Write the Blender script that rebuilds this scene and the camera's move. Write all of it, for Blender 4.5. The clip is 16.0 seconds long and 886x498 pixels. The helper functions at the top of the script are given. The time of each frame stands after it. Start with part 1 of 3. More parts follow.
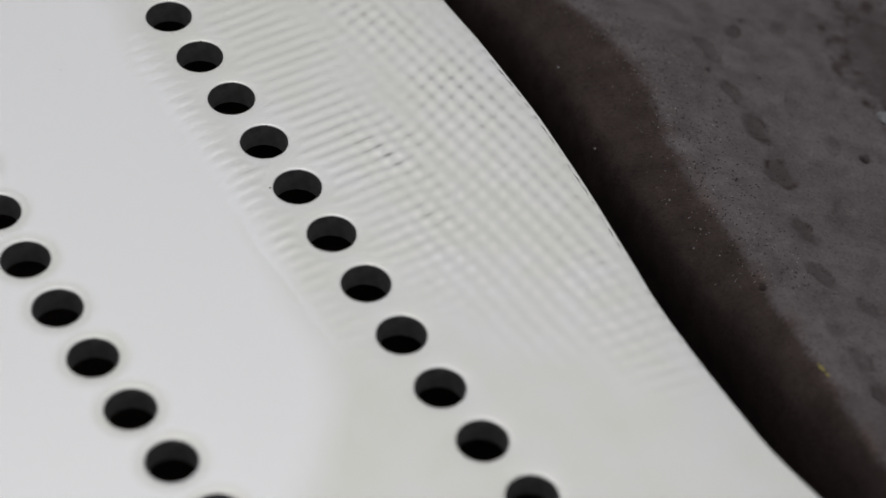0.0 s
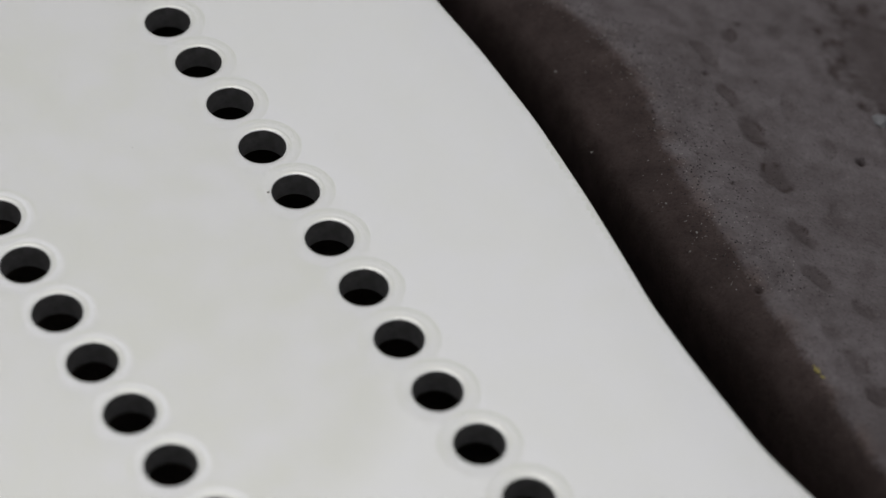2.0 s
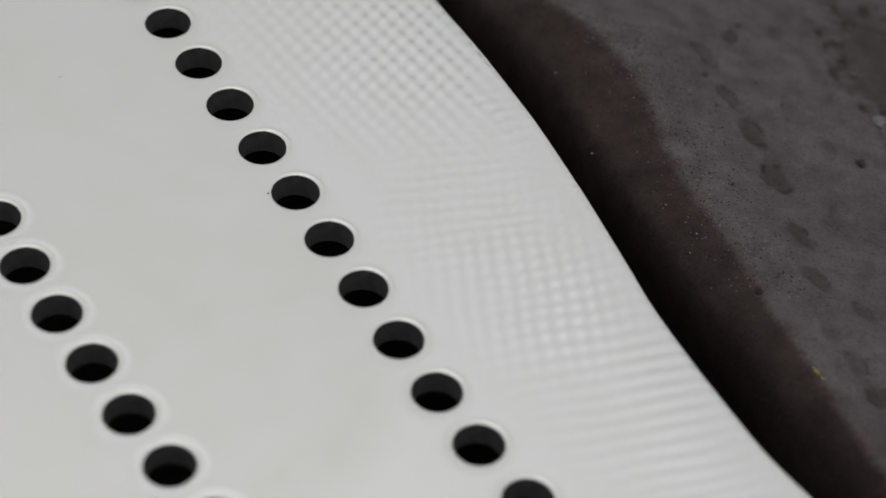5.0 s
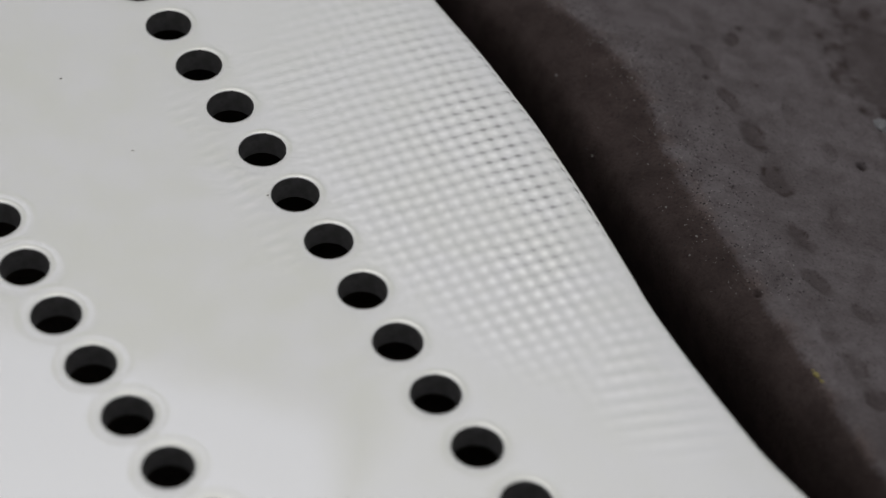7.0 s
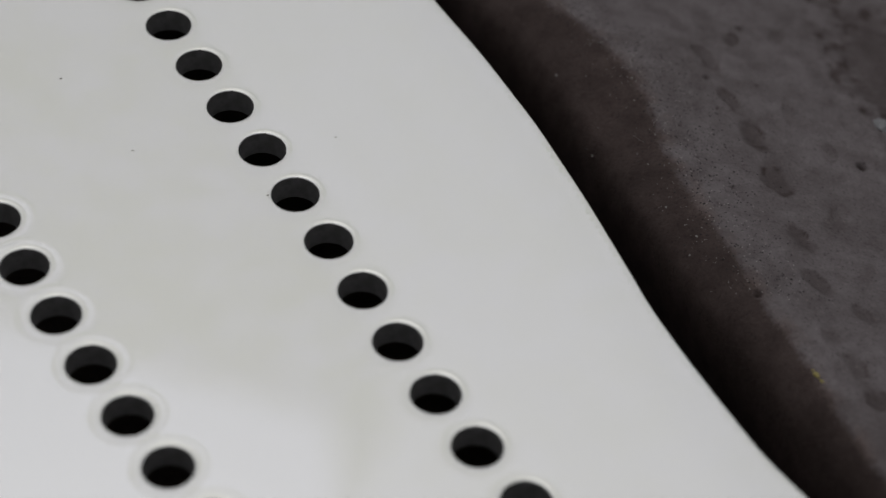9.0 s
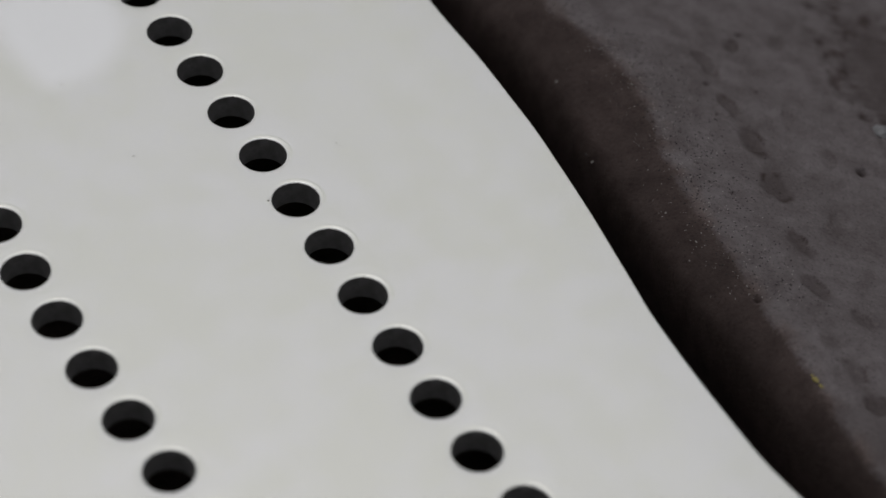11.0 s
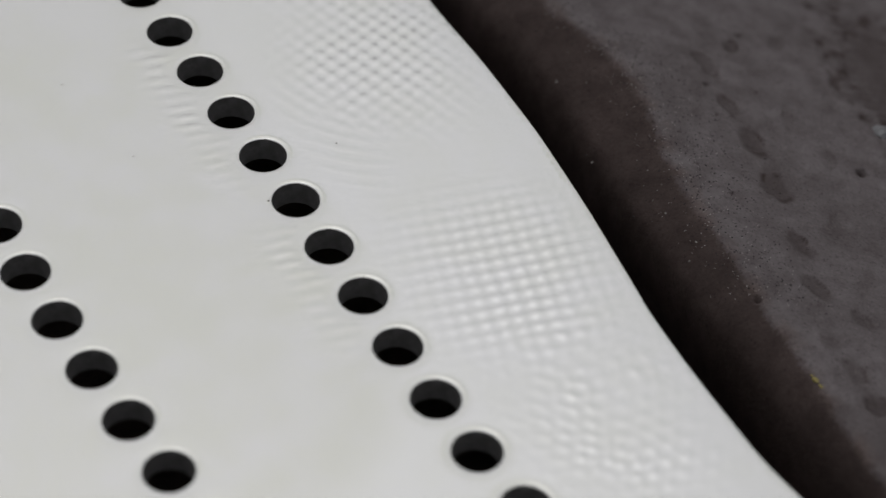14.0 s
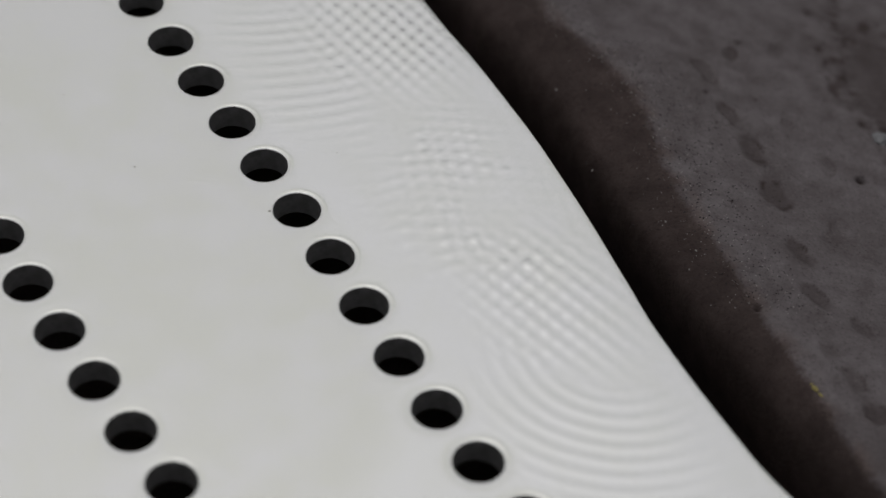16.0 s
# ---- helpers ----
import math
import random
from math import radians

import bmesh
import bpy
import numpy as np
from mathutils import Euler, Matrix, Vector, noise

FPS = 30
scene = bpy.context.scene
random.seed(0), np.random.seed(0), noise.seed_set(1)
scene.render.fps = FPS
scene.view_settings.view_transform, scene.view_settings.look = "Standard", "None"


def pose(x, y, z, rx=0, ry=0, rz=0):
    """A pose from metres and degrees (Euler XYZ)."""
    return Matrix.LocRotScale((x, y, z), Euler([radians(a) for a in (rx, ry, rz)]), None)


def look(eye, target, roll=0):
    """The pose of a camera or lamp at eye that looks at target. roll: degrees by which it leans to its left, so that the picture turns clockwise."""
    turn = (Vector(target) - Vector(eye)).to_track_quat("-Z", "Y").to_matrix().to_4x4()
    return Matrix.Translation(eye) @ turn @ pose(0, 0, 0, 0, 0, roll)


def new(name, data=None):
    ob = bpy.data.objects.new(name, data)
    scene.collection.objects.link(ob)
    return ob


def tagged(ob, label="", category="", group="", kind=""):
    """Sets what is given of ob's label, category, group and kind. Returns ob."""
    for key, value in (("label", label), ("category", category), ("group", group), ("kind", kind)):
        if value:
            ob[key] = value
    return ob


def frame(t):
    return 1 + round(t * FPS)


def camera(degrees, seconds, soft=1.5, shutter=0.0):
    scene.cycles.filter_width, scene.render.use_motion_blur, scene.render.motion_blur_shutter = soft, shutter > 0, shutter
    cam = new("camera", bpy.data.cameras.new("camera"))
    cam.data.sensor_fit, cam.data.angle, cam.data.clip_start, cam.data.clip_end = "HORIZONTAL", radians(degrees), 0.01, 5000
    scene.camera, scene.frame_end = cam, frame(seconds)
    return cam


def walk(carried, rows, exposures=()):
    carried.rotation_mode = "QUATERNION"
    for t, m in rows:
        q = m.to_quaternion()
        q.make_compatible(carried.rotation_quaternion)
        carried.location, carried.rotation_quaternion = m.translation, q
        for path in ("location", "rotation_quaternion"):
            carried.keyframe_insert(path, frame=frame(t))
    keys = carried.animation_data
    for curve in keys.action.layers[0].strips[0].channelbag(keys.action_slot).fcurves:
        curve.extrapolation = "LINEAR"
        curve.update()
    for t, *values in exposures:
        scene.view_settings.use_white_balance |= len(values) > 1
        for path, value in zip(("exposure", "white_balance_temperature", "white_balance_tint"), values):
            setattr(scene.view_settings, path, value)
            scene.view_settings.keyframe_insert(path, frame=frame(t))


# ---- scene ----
MM = 0.001

# ---- camera ----
cam = camera(22.18, 16.0, soft=1.3)
cam.data.dof.use_dof = True
cam.data.dof.focus_distance = 0.197
cam.data.dof.aperture_fstop = 23.0

REST_A = (-0.00056, -0.12928, 0.13397, 43.759, -3.492, 3.476)
REST_B = (0.00000, -0.12974, 0.13499, 43.764, -3.299, 3.439)
REST_C = (0.00100, -0.12985, 0.13491, 43.895, -3.179, 3.719)
REST_D = (0.00114, -0.13050, 0.13492, 44.175, -3.178, 3.766)
REST_E = (0.00102, -0.12990, 0.13642, 43.977, -3.060, 3.673)


def between(a, b, k):
    return pose(*[p + (q - p) * k for p, q in zip(a, b)])


walk(cam, [
    (0.0, pose(*REST_A)), (0.7, pose(*REST_A)), (1.0, between(REST_A, REST_B, 0.28)), (1.4, pose(*REST_B)),
    (4.2, pose(*REST_B)), (6.3, pose(*REST_C)), (9.2, pose(*REST_C)), (11.3, pose(*REST_D)),
    (14.1, pose(*REST_D)), (14.5, between(REST_D, REST_E, 0.38)), (14.95, pose(*REST_E)), (16.0, pose(*REST_E)),
], exposures=[(0.0, -0.08), (0.5, -0.2), (1.0, -0.34), (1.5, -0.13), (2.5, -0.04), (3.2, -0.1), (4.2, -0.14), (9.0, -0.19), (11.3, -0.16), (14.3, -0.06), (14.5, 0.1), (15.0, 0.02), (15.6, -0.07), (16.0, -0.2)])

# ---- sky and sun: an overcast day, the light strongest from high in the north-west ----
SUN_AZ, SUN_EL = radians(341), radians(74)
world = bpy.data.worlds.new("overcast_sky")
world.use_nodes = True
scene.world = world
wn, wl = world.node_tree.nodes, world.node_tree.links
sky = wn.new("ShaderNodeTexSky")
sky.sky_type = "NISHITA"
sky.sun_disc = False
sky.sun_elevation, sky.sun_rotation = SUN_EL, SUN_AZ
sky.air_density, sky.dust_density, sky.ozone_density = 1.0, 1.1, 1.0
grey = wn.new("ShaderNodeHueSaturation")
grey.inputs["Saturation"].default_value = 0.08
wl.new(sky.outputs["Color"], grey.inputs["Color"])
haze = wn.new("ShaderNodeMixRGB")
haze.blend_type, haze.inputs[0].default_value, haze.inputs[2].default_value = "MULTIPLY", 1.0, (1.0, 1.0, 0.995, 1)
wl.new(grey.outputs["Color"], haze.inputs[1])
wl.new(haze.outputs["Color"], wn["Background"].inputs["Color"])
wn["Background"].inputs["Strength"].default_value = 0.102

sun = new("sun", bpy.data.lights.new("sun", "SUN"))
sun.data.energy, sun.data.angle, sun.data.color = 0.38, radians(100), (1.0, 0.97, 0.93)
sun_dir = Vector((math.sin(SUN_AZ) * math.cos(SUN_EL), math.cos(SUN_AZ) * math.cos(SUN_EL), math.sin(SUN_EL)))
sun.matrix_basis = look(sun_dir * 2, (0, 0, 0))


# ---- materials ----
def material(name):
    m = bpy.data.materials.new(name)
    m.use_nodes = True
    return m, m.node_tree.nodes, m.node_tree.links, m.node_tree.nodes["Principled BSDF"]


def noise_node(n, l, scale, detail=4.0, rough=0.55, source="Object"):
    tc = n.new("ShaderNodeTexCoord")
    t = n.new("ShaderNodeTexNoise")
    t.inputs["Scale"].default_value, t.inputs["Detail"].default_value, t.inputs["Roughness"].default_value = scale, detail, rough
    l.new(tc.outputs[source], t.inputs["Vector"])
    return t


def ramp_node(n, l, source, stops):
    r = n.new("ShaderNodeValToRGB")
    els = r.color_ramp.elements
    while len(els) < len(stops):
        els.new(0.5)
    for e, (at, col) in zip(els, stops):
        e.position, e.color = at, (*col, 1)
    l.new(source, r.inputs["Fac"])
    return r


def mix_node(n, l, fac, a, b, kind="MIX"):
    m = n.new("ShaderNodeMixRGB")
    m.blend_type = kind
    for sock, value in zip(m.inputs, (fac, a, b)):
        if isinstance(value, (int, float)):
            sock.default_value = value
        elif isinstance(value, tuple):
            sock.default_value = (*value, 1)
        else:
            l.new(value, sock)
    return m


FILM_A, FILM_B = (0.785, 0.785, 0.745), (0.81, 0.808, 0.805)


def steel_material():
    """Satin steel under water: pale, softly mirroring, with bluish reflected patches painted in."""
    m, n, l, b = material("wet_steel")
    b.inputs["Metallic"].default_value = 1.0
    cloud = noise_node(n, l, 60, 3)
    grain = noise_node(n, l, 2600, 2)
    small = noise_node(n, l, 260, 4)
    both = mix_node(n, l, 0.38, cloud.outputs["Fac"], small.outputs["Fac"])
    tint = ramp_node(n, l, both.outputs["Color"], [(0.41, FILM_A), (0.59, FILM_B)])
    fine = ramp_node(n, l, grain.outputs["Fac"], [(0.3, (0.955, 0.955, 0.955)), (0.7, (1, 1, 1))])
    # mask that mixes in the paler, bluish base of a painted reflection
    at = n.new("ShaderNodeAttribute")
    at.attribute_name = "sheen"
    deep = mix_node(n, l, at.outputs["Fac"], tint.outputs["Color"], (0.90, 0.902, 0.917))
    col = mix_node(n, l, 1.0, deep.outputs["Color"], fine.outputs["Color"], "MULTIPLY")
    l.new(col.outputs["Color"], b.inputs["Base Color"])
    b.inputs["Roughness"].default_value = 0.25
    return m


def bore_material():
    """Drilled, unpolished steel: faint streaks and stains."""
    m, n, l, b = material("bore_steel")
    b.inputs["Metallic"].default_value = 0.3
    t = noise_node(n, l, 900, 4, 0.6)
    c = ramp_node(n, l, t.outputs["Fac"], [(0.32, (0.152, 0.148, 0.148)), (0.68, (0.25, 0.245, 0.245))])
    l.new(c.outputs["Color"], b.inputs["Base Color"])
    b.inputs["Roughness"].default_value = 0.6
    return m


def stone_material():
    """Dark basalt: grey worn top, brown flank with its shade in the colour, fine grit."""
    m, n, l, b = material("dark_stone")
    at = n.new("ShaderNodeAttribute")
    at.attribute_name = "shaded"
    big = noise_node(n, l, 90, 5)
    fine = noise_node(n, l, 3200, 4, 0.7)
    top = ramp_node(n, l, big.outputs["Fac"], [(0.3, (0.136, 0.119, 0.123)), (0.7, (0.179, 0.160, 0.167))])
    # browner and far darker than the top: the flank's shade is in this base
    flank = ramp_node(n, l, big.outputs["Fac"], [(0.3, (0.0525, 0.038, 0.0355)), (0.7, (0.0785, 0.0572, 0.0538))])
    # fine noise between the grains speckles the border of the flank's painted shade
    ragged = n.new("ShaderNodeMath")
    ragged.operation = "MULTIPLY_ADD"
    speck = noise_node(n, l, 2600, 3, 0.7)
    ragged.inputs[1].default_value = 1.6
    l.new(speck.outputs["Fac"], ragged.inputs[0])
    l.new(at.outputs["Fac"], ragged.inputs[2])
    # wet: share of the shade-dark flank colour in the mix
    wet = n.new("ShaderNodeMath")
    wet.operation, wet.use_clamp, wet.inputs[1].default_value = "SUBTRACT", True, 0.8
    l.new(ragged.outputs[0], wet.inputs[0])
    # rust-brown fringe just above the painted shade
    rust = n.new("ShaderNodeMath")
    rust.operation, rust.use_clamp, rust.inputs[1].default_value, rust.inputs[2].default_value = "MULTIPLY_ADD", True, 0.55, 0.75
    l.new(at.outputs["Fac"], rust.inputs[0])
    patch = noise_node(n, l, 300, 3)
    some = ramp_node(n, l, patch.outputs["Fac"], [(0.42, (0, 0, 0)), (0.62, (0.6, 0.6, 0.6))])
    tinge = n.new("ShaderNodeMath")
    tinge.operation = "MULTIPLY"
    l.new(rust.outputs[0], tinge.inputs[0])
    l.new(some.outputs["Color"], tinge.inputs[1])
    warm = mix_node(n, l, tinge.outputs[0], top.outputs["Color"], (0.125, 0.085, 0.070))
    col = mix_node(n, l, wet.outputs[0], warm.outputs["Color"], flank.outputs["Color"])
    # brown of the worn hollows, and the painted shade inside the pits
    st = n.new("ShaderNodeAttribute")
    st.attribute_name = "stain_shade"
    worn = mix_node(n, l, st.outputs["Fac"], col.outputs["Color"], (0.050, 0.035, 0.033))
    mid = noise_node(n, l, 420, 4)
    clouds = ramp_node(n, l, mid.outputs["Fac"], [(0.3, (0.74, 0.71, 0.70)), (0.7, (1.15, 1.15, 1.15))])
    soft = mix_node(n, l, 1.0, worn.outputs["Color"], clouds.outputs["Color"], "MULTIPLY")
    spots = ramp_node(n, l, fine.outputs["Fac"], [(0.30, (0.55, 0.53, 0.53)), (0.43, (0.95, 0.95, 0.95)), (0.60, (1.05, 1.05, 1.05)), (0.72, (1.4, 1.37, 1.33))])
    out = mix_node(n, l, 1.0, soft.outputs["Color"], spots.outputs["Color"], "MULTIPLY")
    l.new(out.outputs["Color"], b.inputs["Base Color"])
    bump = n.new("ShaderNodeBump")
    bump.inputs["Strength"].default_value, bump.inputs["Distance"].default_value = 0.45, 0.0002
    l.new(fine.outputs["Fac"], bump.inputs["Height"])
    l.new(bump.outputs["Normal"], b.inputs["Normal"])
    b.inputs["Roughness"].default_value = 0.75
    b.inputs["Specular IOR Level"].default_value = 0.2
    return m


STEEL, BORE, STONE = steel_material(), bore_material(), stone_material()


def part(name, mesh, mat, parent, label=""):
    ob = new(name, mesh)
    if not mesh.materials:
        mesh.materials.append(mat)
    ob.parent = parent
    return tagged(ob, label)


def sheet_mesh(name, verts, faces, smooth=True):
    me = bpy.data.meshes.new(name)
    me.from_pydata(verts, [], faces)
    me.update()
    me.polygons.foreach_set("use_smooth", [smooth] * len(me.polygons))
    return me


# ---- plan, in millimetres: the plate's top is z = 0 ----
# the free edge of the plate, from north to south
EDGE = np.array([(-16.5, 56.0), (-9.5, 43.5), (-5.2, 36.5), (-2.31, 31.85), (1.91, 25.61), (4.63, 21.19), (7.27, 16.75), (9.42, 12.68),
                 (11.9, 7.81), (14.26, 2.83), (15.74, -0.33), (17.18, -3.48), (19.89, -8.43), (23.92, -15.02),
                 (25.98, -18.2), (29.55, -22.56), (34.5, -28.0), (47.0, -41.0), (55.5, -50.0)])
# the worn ridge of the stone beside it
RIDGE = np.array([(-8.0, 70.6), (-2.0, 54.6), (4.1, 42.5), (6.1, 39.8), (7.8, 36.6), (10.9, 34.0), (14.0, 29.6), (15.6, 26.4), (17.2, 22.7), (18.2, 18.6), (19.4, 15.6), (21.0, 11.2), (22.2, 9.2),
                  (23.5, 6.4), (25.1, 3.3), (26.2, 0.4), (27.5, -1.7), (29.1, -4.2), (30.3, -7.0), (31.4, -9.3), (32.8, -12.1), (34.4, -15.4), (35.6, -17.6), (44.0, -28.4), (56.0, -43.4), (76.0, -69.4)])


def smooth_line(pts, n=400):
    """A smooth curve through the corners (cubic, by arc length)."""
    s = np.concatenate([[0], np.cumsum(np.hypot(*np.diff(pts, axis=0).T))])
    tan = np.gradient(pts, s, axis=0)
    q = np.linspace(0, s[-1], n)
    i = np.clip(np.searchsorted(s, q, side="right") - 1, 0, len(s) - 2)
    h = (s[i + 1] - s[i])[:, None]
    t = ((q - s[i])[:, None]) / h
    return ((2 * t**3 - 3 * t**2 + 1) * pts[i] + (t**3 - 2 * t**2 + t) * h * tan[i]
            + (-2 * t**3 + 3 * t**2) * pts[i + 1] + (t**3 - t**2) * h * tan[i + 1])


EDGE_LINE = smooth_line(EDGE)
TOP = -2.6
RIDGE_LINE = smooth_line(RIDGE) + np.array((0.5, 0.0))


def edge_distance(x, y):
    """Millimetres from the plate's free edge, positive inside the plate."""
    p = np.stack([np.ravel(x), np.ravel(y)], 1)
    out = np.empty(len(p))
    a, ab = EDGE_LINE[:-1], np.diff(EDGE_LINE, axis=0)
    size = (ab ** 2).sum(1)
    for k in range(0, len(p), 20000):
        c = p[k:k + 20000]
        near = 8 * ((c[:, None, :] - EDGE_LINE[None, ::8, :]) ** 2).sum(2).argmin(1)
        d = np.full(len(c), 1e9)
        for o in range(-6, 6):
            j = np.clip(near + o, 0, len(a) - 1)
            t = np.clip(((c - a[j]) * ab[j]).sum(1) / size[j], 0, 1)
            d = np.minimum(d, np.hypot(*(c - a[j] - ab[j] * t[:, None]).T))
        side = np.interp(c[:, 1], EDGE_LINE[::-1, 1], EDGE_LINE[::-1, 0]) - c[:, 0]
        out[k:k + 20000] = np.where(side > 0, d, -d)
    return out.reshape(np.shape(x))


HOLE_R, THICK = 2.0, 2.4
ROW_A = [(-26.61, 25.68), (-23.12, 20.63), (-19.66, 15.56), (-16.22, 10.47), (-12.81, 5.38), (-9.45, 0.26), (-6.15, -4.98),
         (-2.88, -10.2), (0.51, -15.32), (4.05, -20.23), (8.02, -25.15)]
ROW_B = [(-37.05, -0.6), (-33.7, -5.58), (-30.2, -10.48), (-26.58, -15.31), (-22.9, -20.1), (-19.07, -24.74), (-15.05, -29.4)]
HOLES = ([(-26.61 - 3.48 * k, 25.68 + 5.06 * k) for k in range(4, 0, -1)] + ROW_A + [(7.85 + 3.9 * k, -24.6 - 4.4 * k) for k in range(1, 4)]
         + [(-37.05 - 3.3 * k, -0.6 + 5.05 * k) for k in range(7, 0, -1)] + ROW_B + [(-15.05 + 4.1 * k, -29.4 - 4.5 * k) for k in range(1, 3)])
HOLES = np.array(HOLES)


def hole_distance(x, y):
    d = np.full(np.shape(x), 1e9)
    for cx, cy in HOLES:
        d = np.minimum(d, np.hypot(x - cx, y - cy))
    return d


def film_height(x, y):
    """Top of the wet plate: it dips to each hole and rolls off to the free edge."""
    x, y = np.asarray(x, float), np.asarray(y, float)
    r = np.maximum(hole_distance(x, y), HOLE_R)
    z = -0.035 * np.exp(-((r - HOLE_R) / 0.55) ** 2)
    z -= 0.05 * np.clip(1 - (r - HOLE_R) / 0.13, 0, 1)
    q = np.clip(1 - (r - HOLE_R) / 0.07, 0, 1)
    z -= 0.07 * (1 - np.sqrt(1 - 0.98 * q**2))
    e = np.maximum(edge_distance(x, y), 0)
    z -= 0.14 * np.clip(1 - e / 6.0, 0, 1) ** 2
    q = np.clip(1 - e / 0.16, 0, 1)
    z -= 0.16 * (1 - np.sqrt(1 - 0.98 * q**2))
    return z


WEST, NORTH, SOUTH = -68.0, 56.0, -50.0


def build_plate():
    from mathutils.geometry import delaunay_2d_cdt
    outline = [tuple(p) for p in smooth_line(EDGE, 260)] + [(WEST, SOUTH), (WEST, NORTH)]
    pts, edges = list(outline), [(i, (i + 1) % len(outline)) for i in range(len(outline))]
    seg = 48
    for cx, cy in HOLES:
        for r in (2.0, 2.01, 2.025, 2.045, 2.07, 2.13, 2.22, 2.3, 2.4, 2.65, 2.95):
            first = len(pts)
            for k in range(seg):
                a = 2 * math.pi * (k + (0.5 if r in (2.01, 2.045, 2.13, 2.3, 2.65) else 0)) / seg
                pts.append((cx + r * math.cos(a), cy + r * math.sin(a)))
            if r == 2.0:
                edges += [(first + k, first + (k + 1) % seg) for k in range(seg)]
    for off in (0.03, 0.07, 0.13, 0.25, 0.6, 1.1):
        line = smooth_line(EDGE, 260)
        t = np.gradient(line, axis=0)
        nrm = np.stack([t[:, 1], -t[:, 0]], 1) / np.hypot(*t.T)[:, None]
        ins = line + nrm * off
        ok = (ins[:, 0] > WEST + 1) & (ins[:, 1] < NORTH - 1) & (ins[:, 1] > SOUTH + 1)
        pts += [tuple(p) for p in ins[ok]]
    gx, gy = np.meshgrid(np.arange(WEST + 1, 56, 1.1), np.arange(SOUTH + 1, NORTH, 1.1))
    gx = gx + (np.arange(gx.shape[0]) % 2)[:, None] * 0.55
    ok = (edge_distance(gx, gy) > 1.4) & (hole_distance(gx, gy) > 3.3) & (gy < NORTH - 0.6)
    pts += list(zip(gx[ok].tolist(), gy[ok].tolist()))
    v2, _, faces, _, _, _ = delaunay_2d_cdt([Vector(p) for p in pts], edges, [], 0, 1e-5)
    v = np.array([(p.x, p.y) for p in v2])
    f = np.array([t for t in faces if len(t) == 3])
    c = v[f].mean(1)
    keep = (hole_distance(c[:, 0], c[:, 1]) > HOLE_R * 0.999) & (edge_distance(c[:, 0], c[:, 1]) > -0.01) & (c[:, 0] > WEST)
    f = f[keep]
    a, b2, c2 = v[f[:, 0]], v[f[:, 1]], v[f[:, 2]]
    area = (b2 - a)[:, 0] * (c2 - a)[:, 1] - (b2 - a)[:, 1] * (c2 - a)[:, 0]
    f[area < 0] = f[area < 0][:, ::-1]
    top = np.column_stack([v, film_height(v[:, 0], v[:, 1])])
    bottom = np.column_stack([v, np.full(len(v), -THICK)])
    count = {}
    for t in f.tolist():
        for i in range(3):
            count[(t[i], t[(i + 1) % 3])] = 1
    rim = [(i, j) for (i, j) in count if (j, i) not in count]
    n = len(v)
    verts = np.vstack([top, bottom]) * MM
    outer = [(i, j) for i, j in rim if hole_distance(*((v[i] + v[j]) / 2)) > HOLE_R + 0.02]
    faces = f.tolist() + (f[:, ::-1] + n).tolist() + [(j, i, i + n, j + n) for i, j in outer]
    me = sheet_mesh("plate_body", verts.tolist(), faces)
    me.materials.append(STEEL)
    me.materials.append(BORE)
    slots = [0] * len(f) + [1] * (len(f) + len(outer))
    me.polygons.foreach_set("material_index", slots)
    low_rim = {(min(i, j) + n, max(i, j) + n) for i, j in rim}
    for e in me.edges:
        e.use_edge_sharp = tuple(sorted(e.vertices)) in low_rim
    me.update()
    plate = new("perforated_plate")
    part("body", me, STEEL, plate)
    high = float(film_height(*(HOLES[12] + (HOLE_R, 0))))
    ring = [(HOLE_R * math.cos(2 * math.pi * k / seg) * MM, HOLE_R * math.sin(2 * math.pi * k / seg) * MM) for k in range(seg)]
    levels = [high, high - 0.3, -1.2, -THICK + 0.06, -THICK]
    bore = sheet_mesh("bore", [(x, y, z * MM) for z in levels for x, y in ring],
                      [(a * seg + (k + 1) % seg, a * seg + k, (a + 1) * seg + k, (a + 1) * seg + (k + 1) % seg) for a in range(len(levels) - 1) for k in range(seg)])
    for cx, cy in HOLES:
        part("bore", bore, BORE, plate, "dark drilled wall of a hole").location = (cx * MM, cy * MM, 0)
    return tagged(plate, "pale satin steel plate with rows of round holes, wet", "perforated plate")


plate = build_plate()


# ---- the stone block that carries the plate ----
def ramp01(t):
    t = np.clip(t, 0, 1)
    return t * t * (3 - 2 * t)


def value_noise(x, y, size, seed):
    rng = np.random.RandomState(seed)
    g = rng.rand(64, 64)
    u, v = x / size + 100.3, y / size + 100.7
    i, j = np.floor(u).astype(int), np.floor(v).astype(int)
    a, b = ramp01(u - i), ramp01(v - j)
    p = lambda di, dj: g[(i + di) % 64, (j + dj) % 64]
    return (p(0, 0) * (1 - a) + p(1, 0) * a) * (1 - b) + (p(0, 1) * (1 - a) + p(1, 1) * a) * b - 0.5


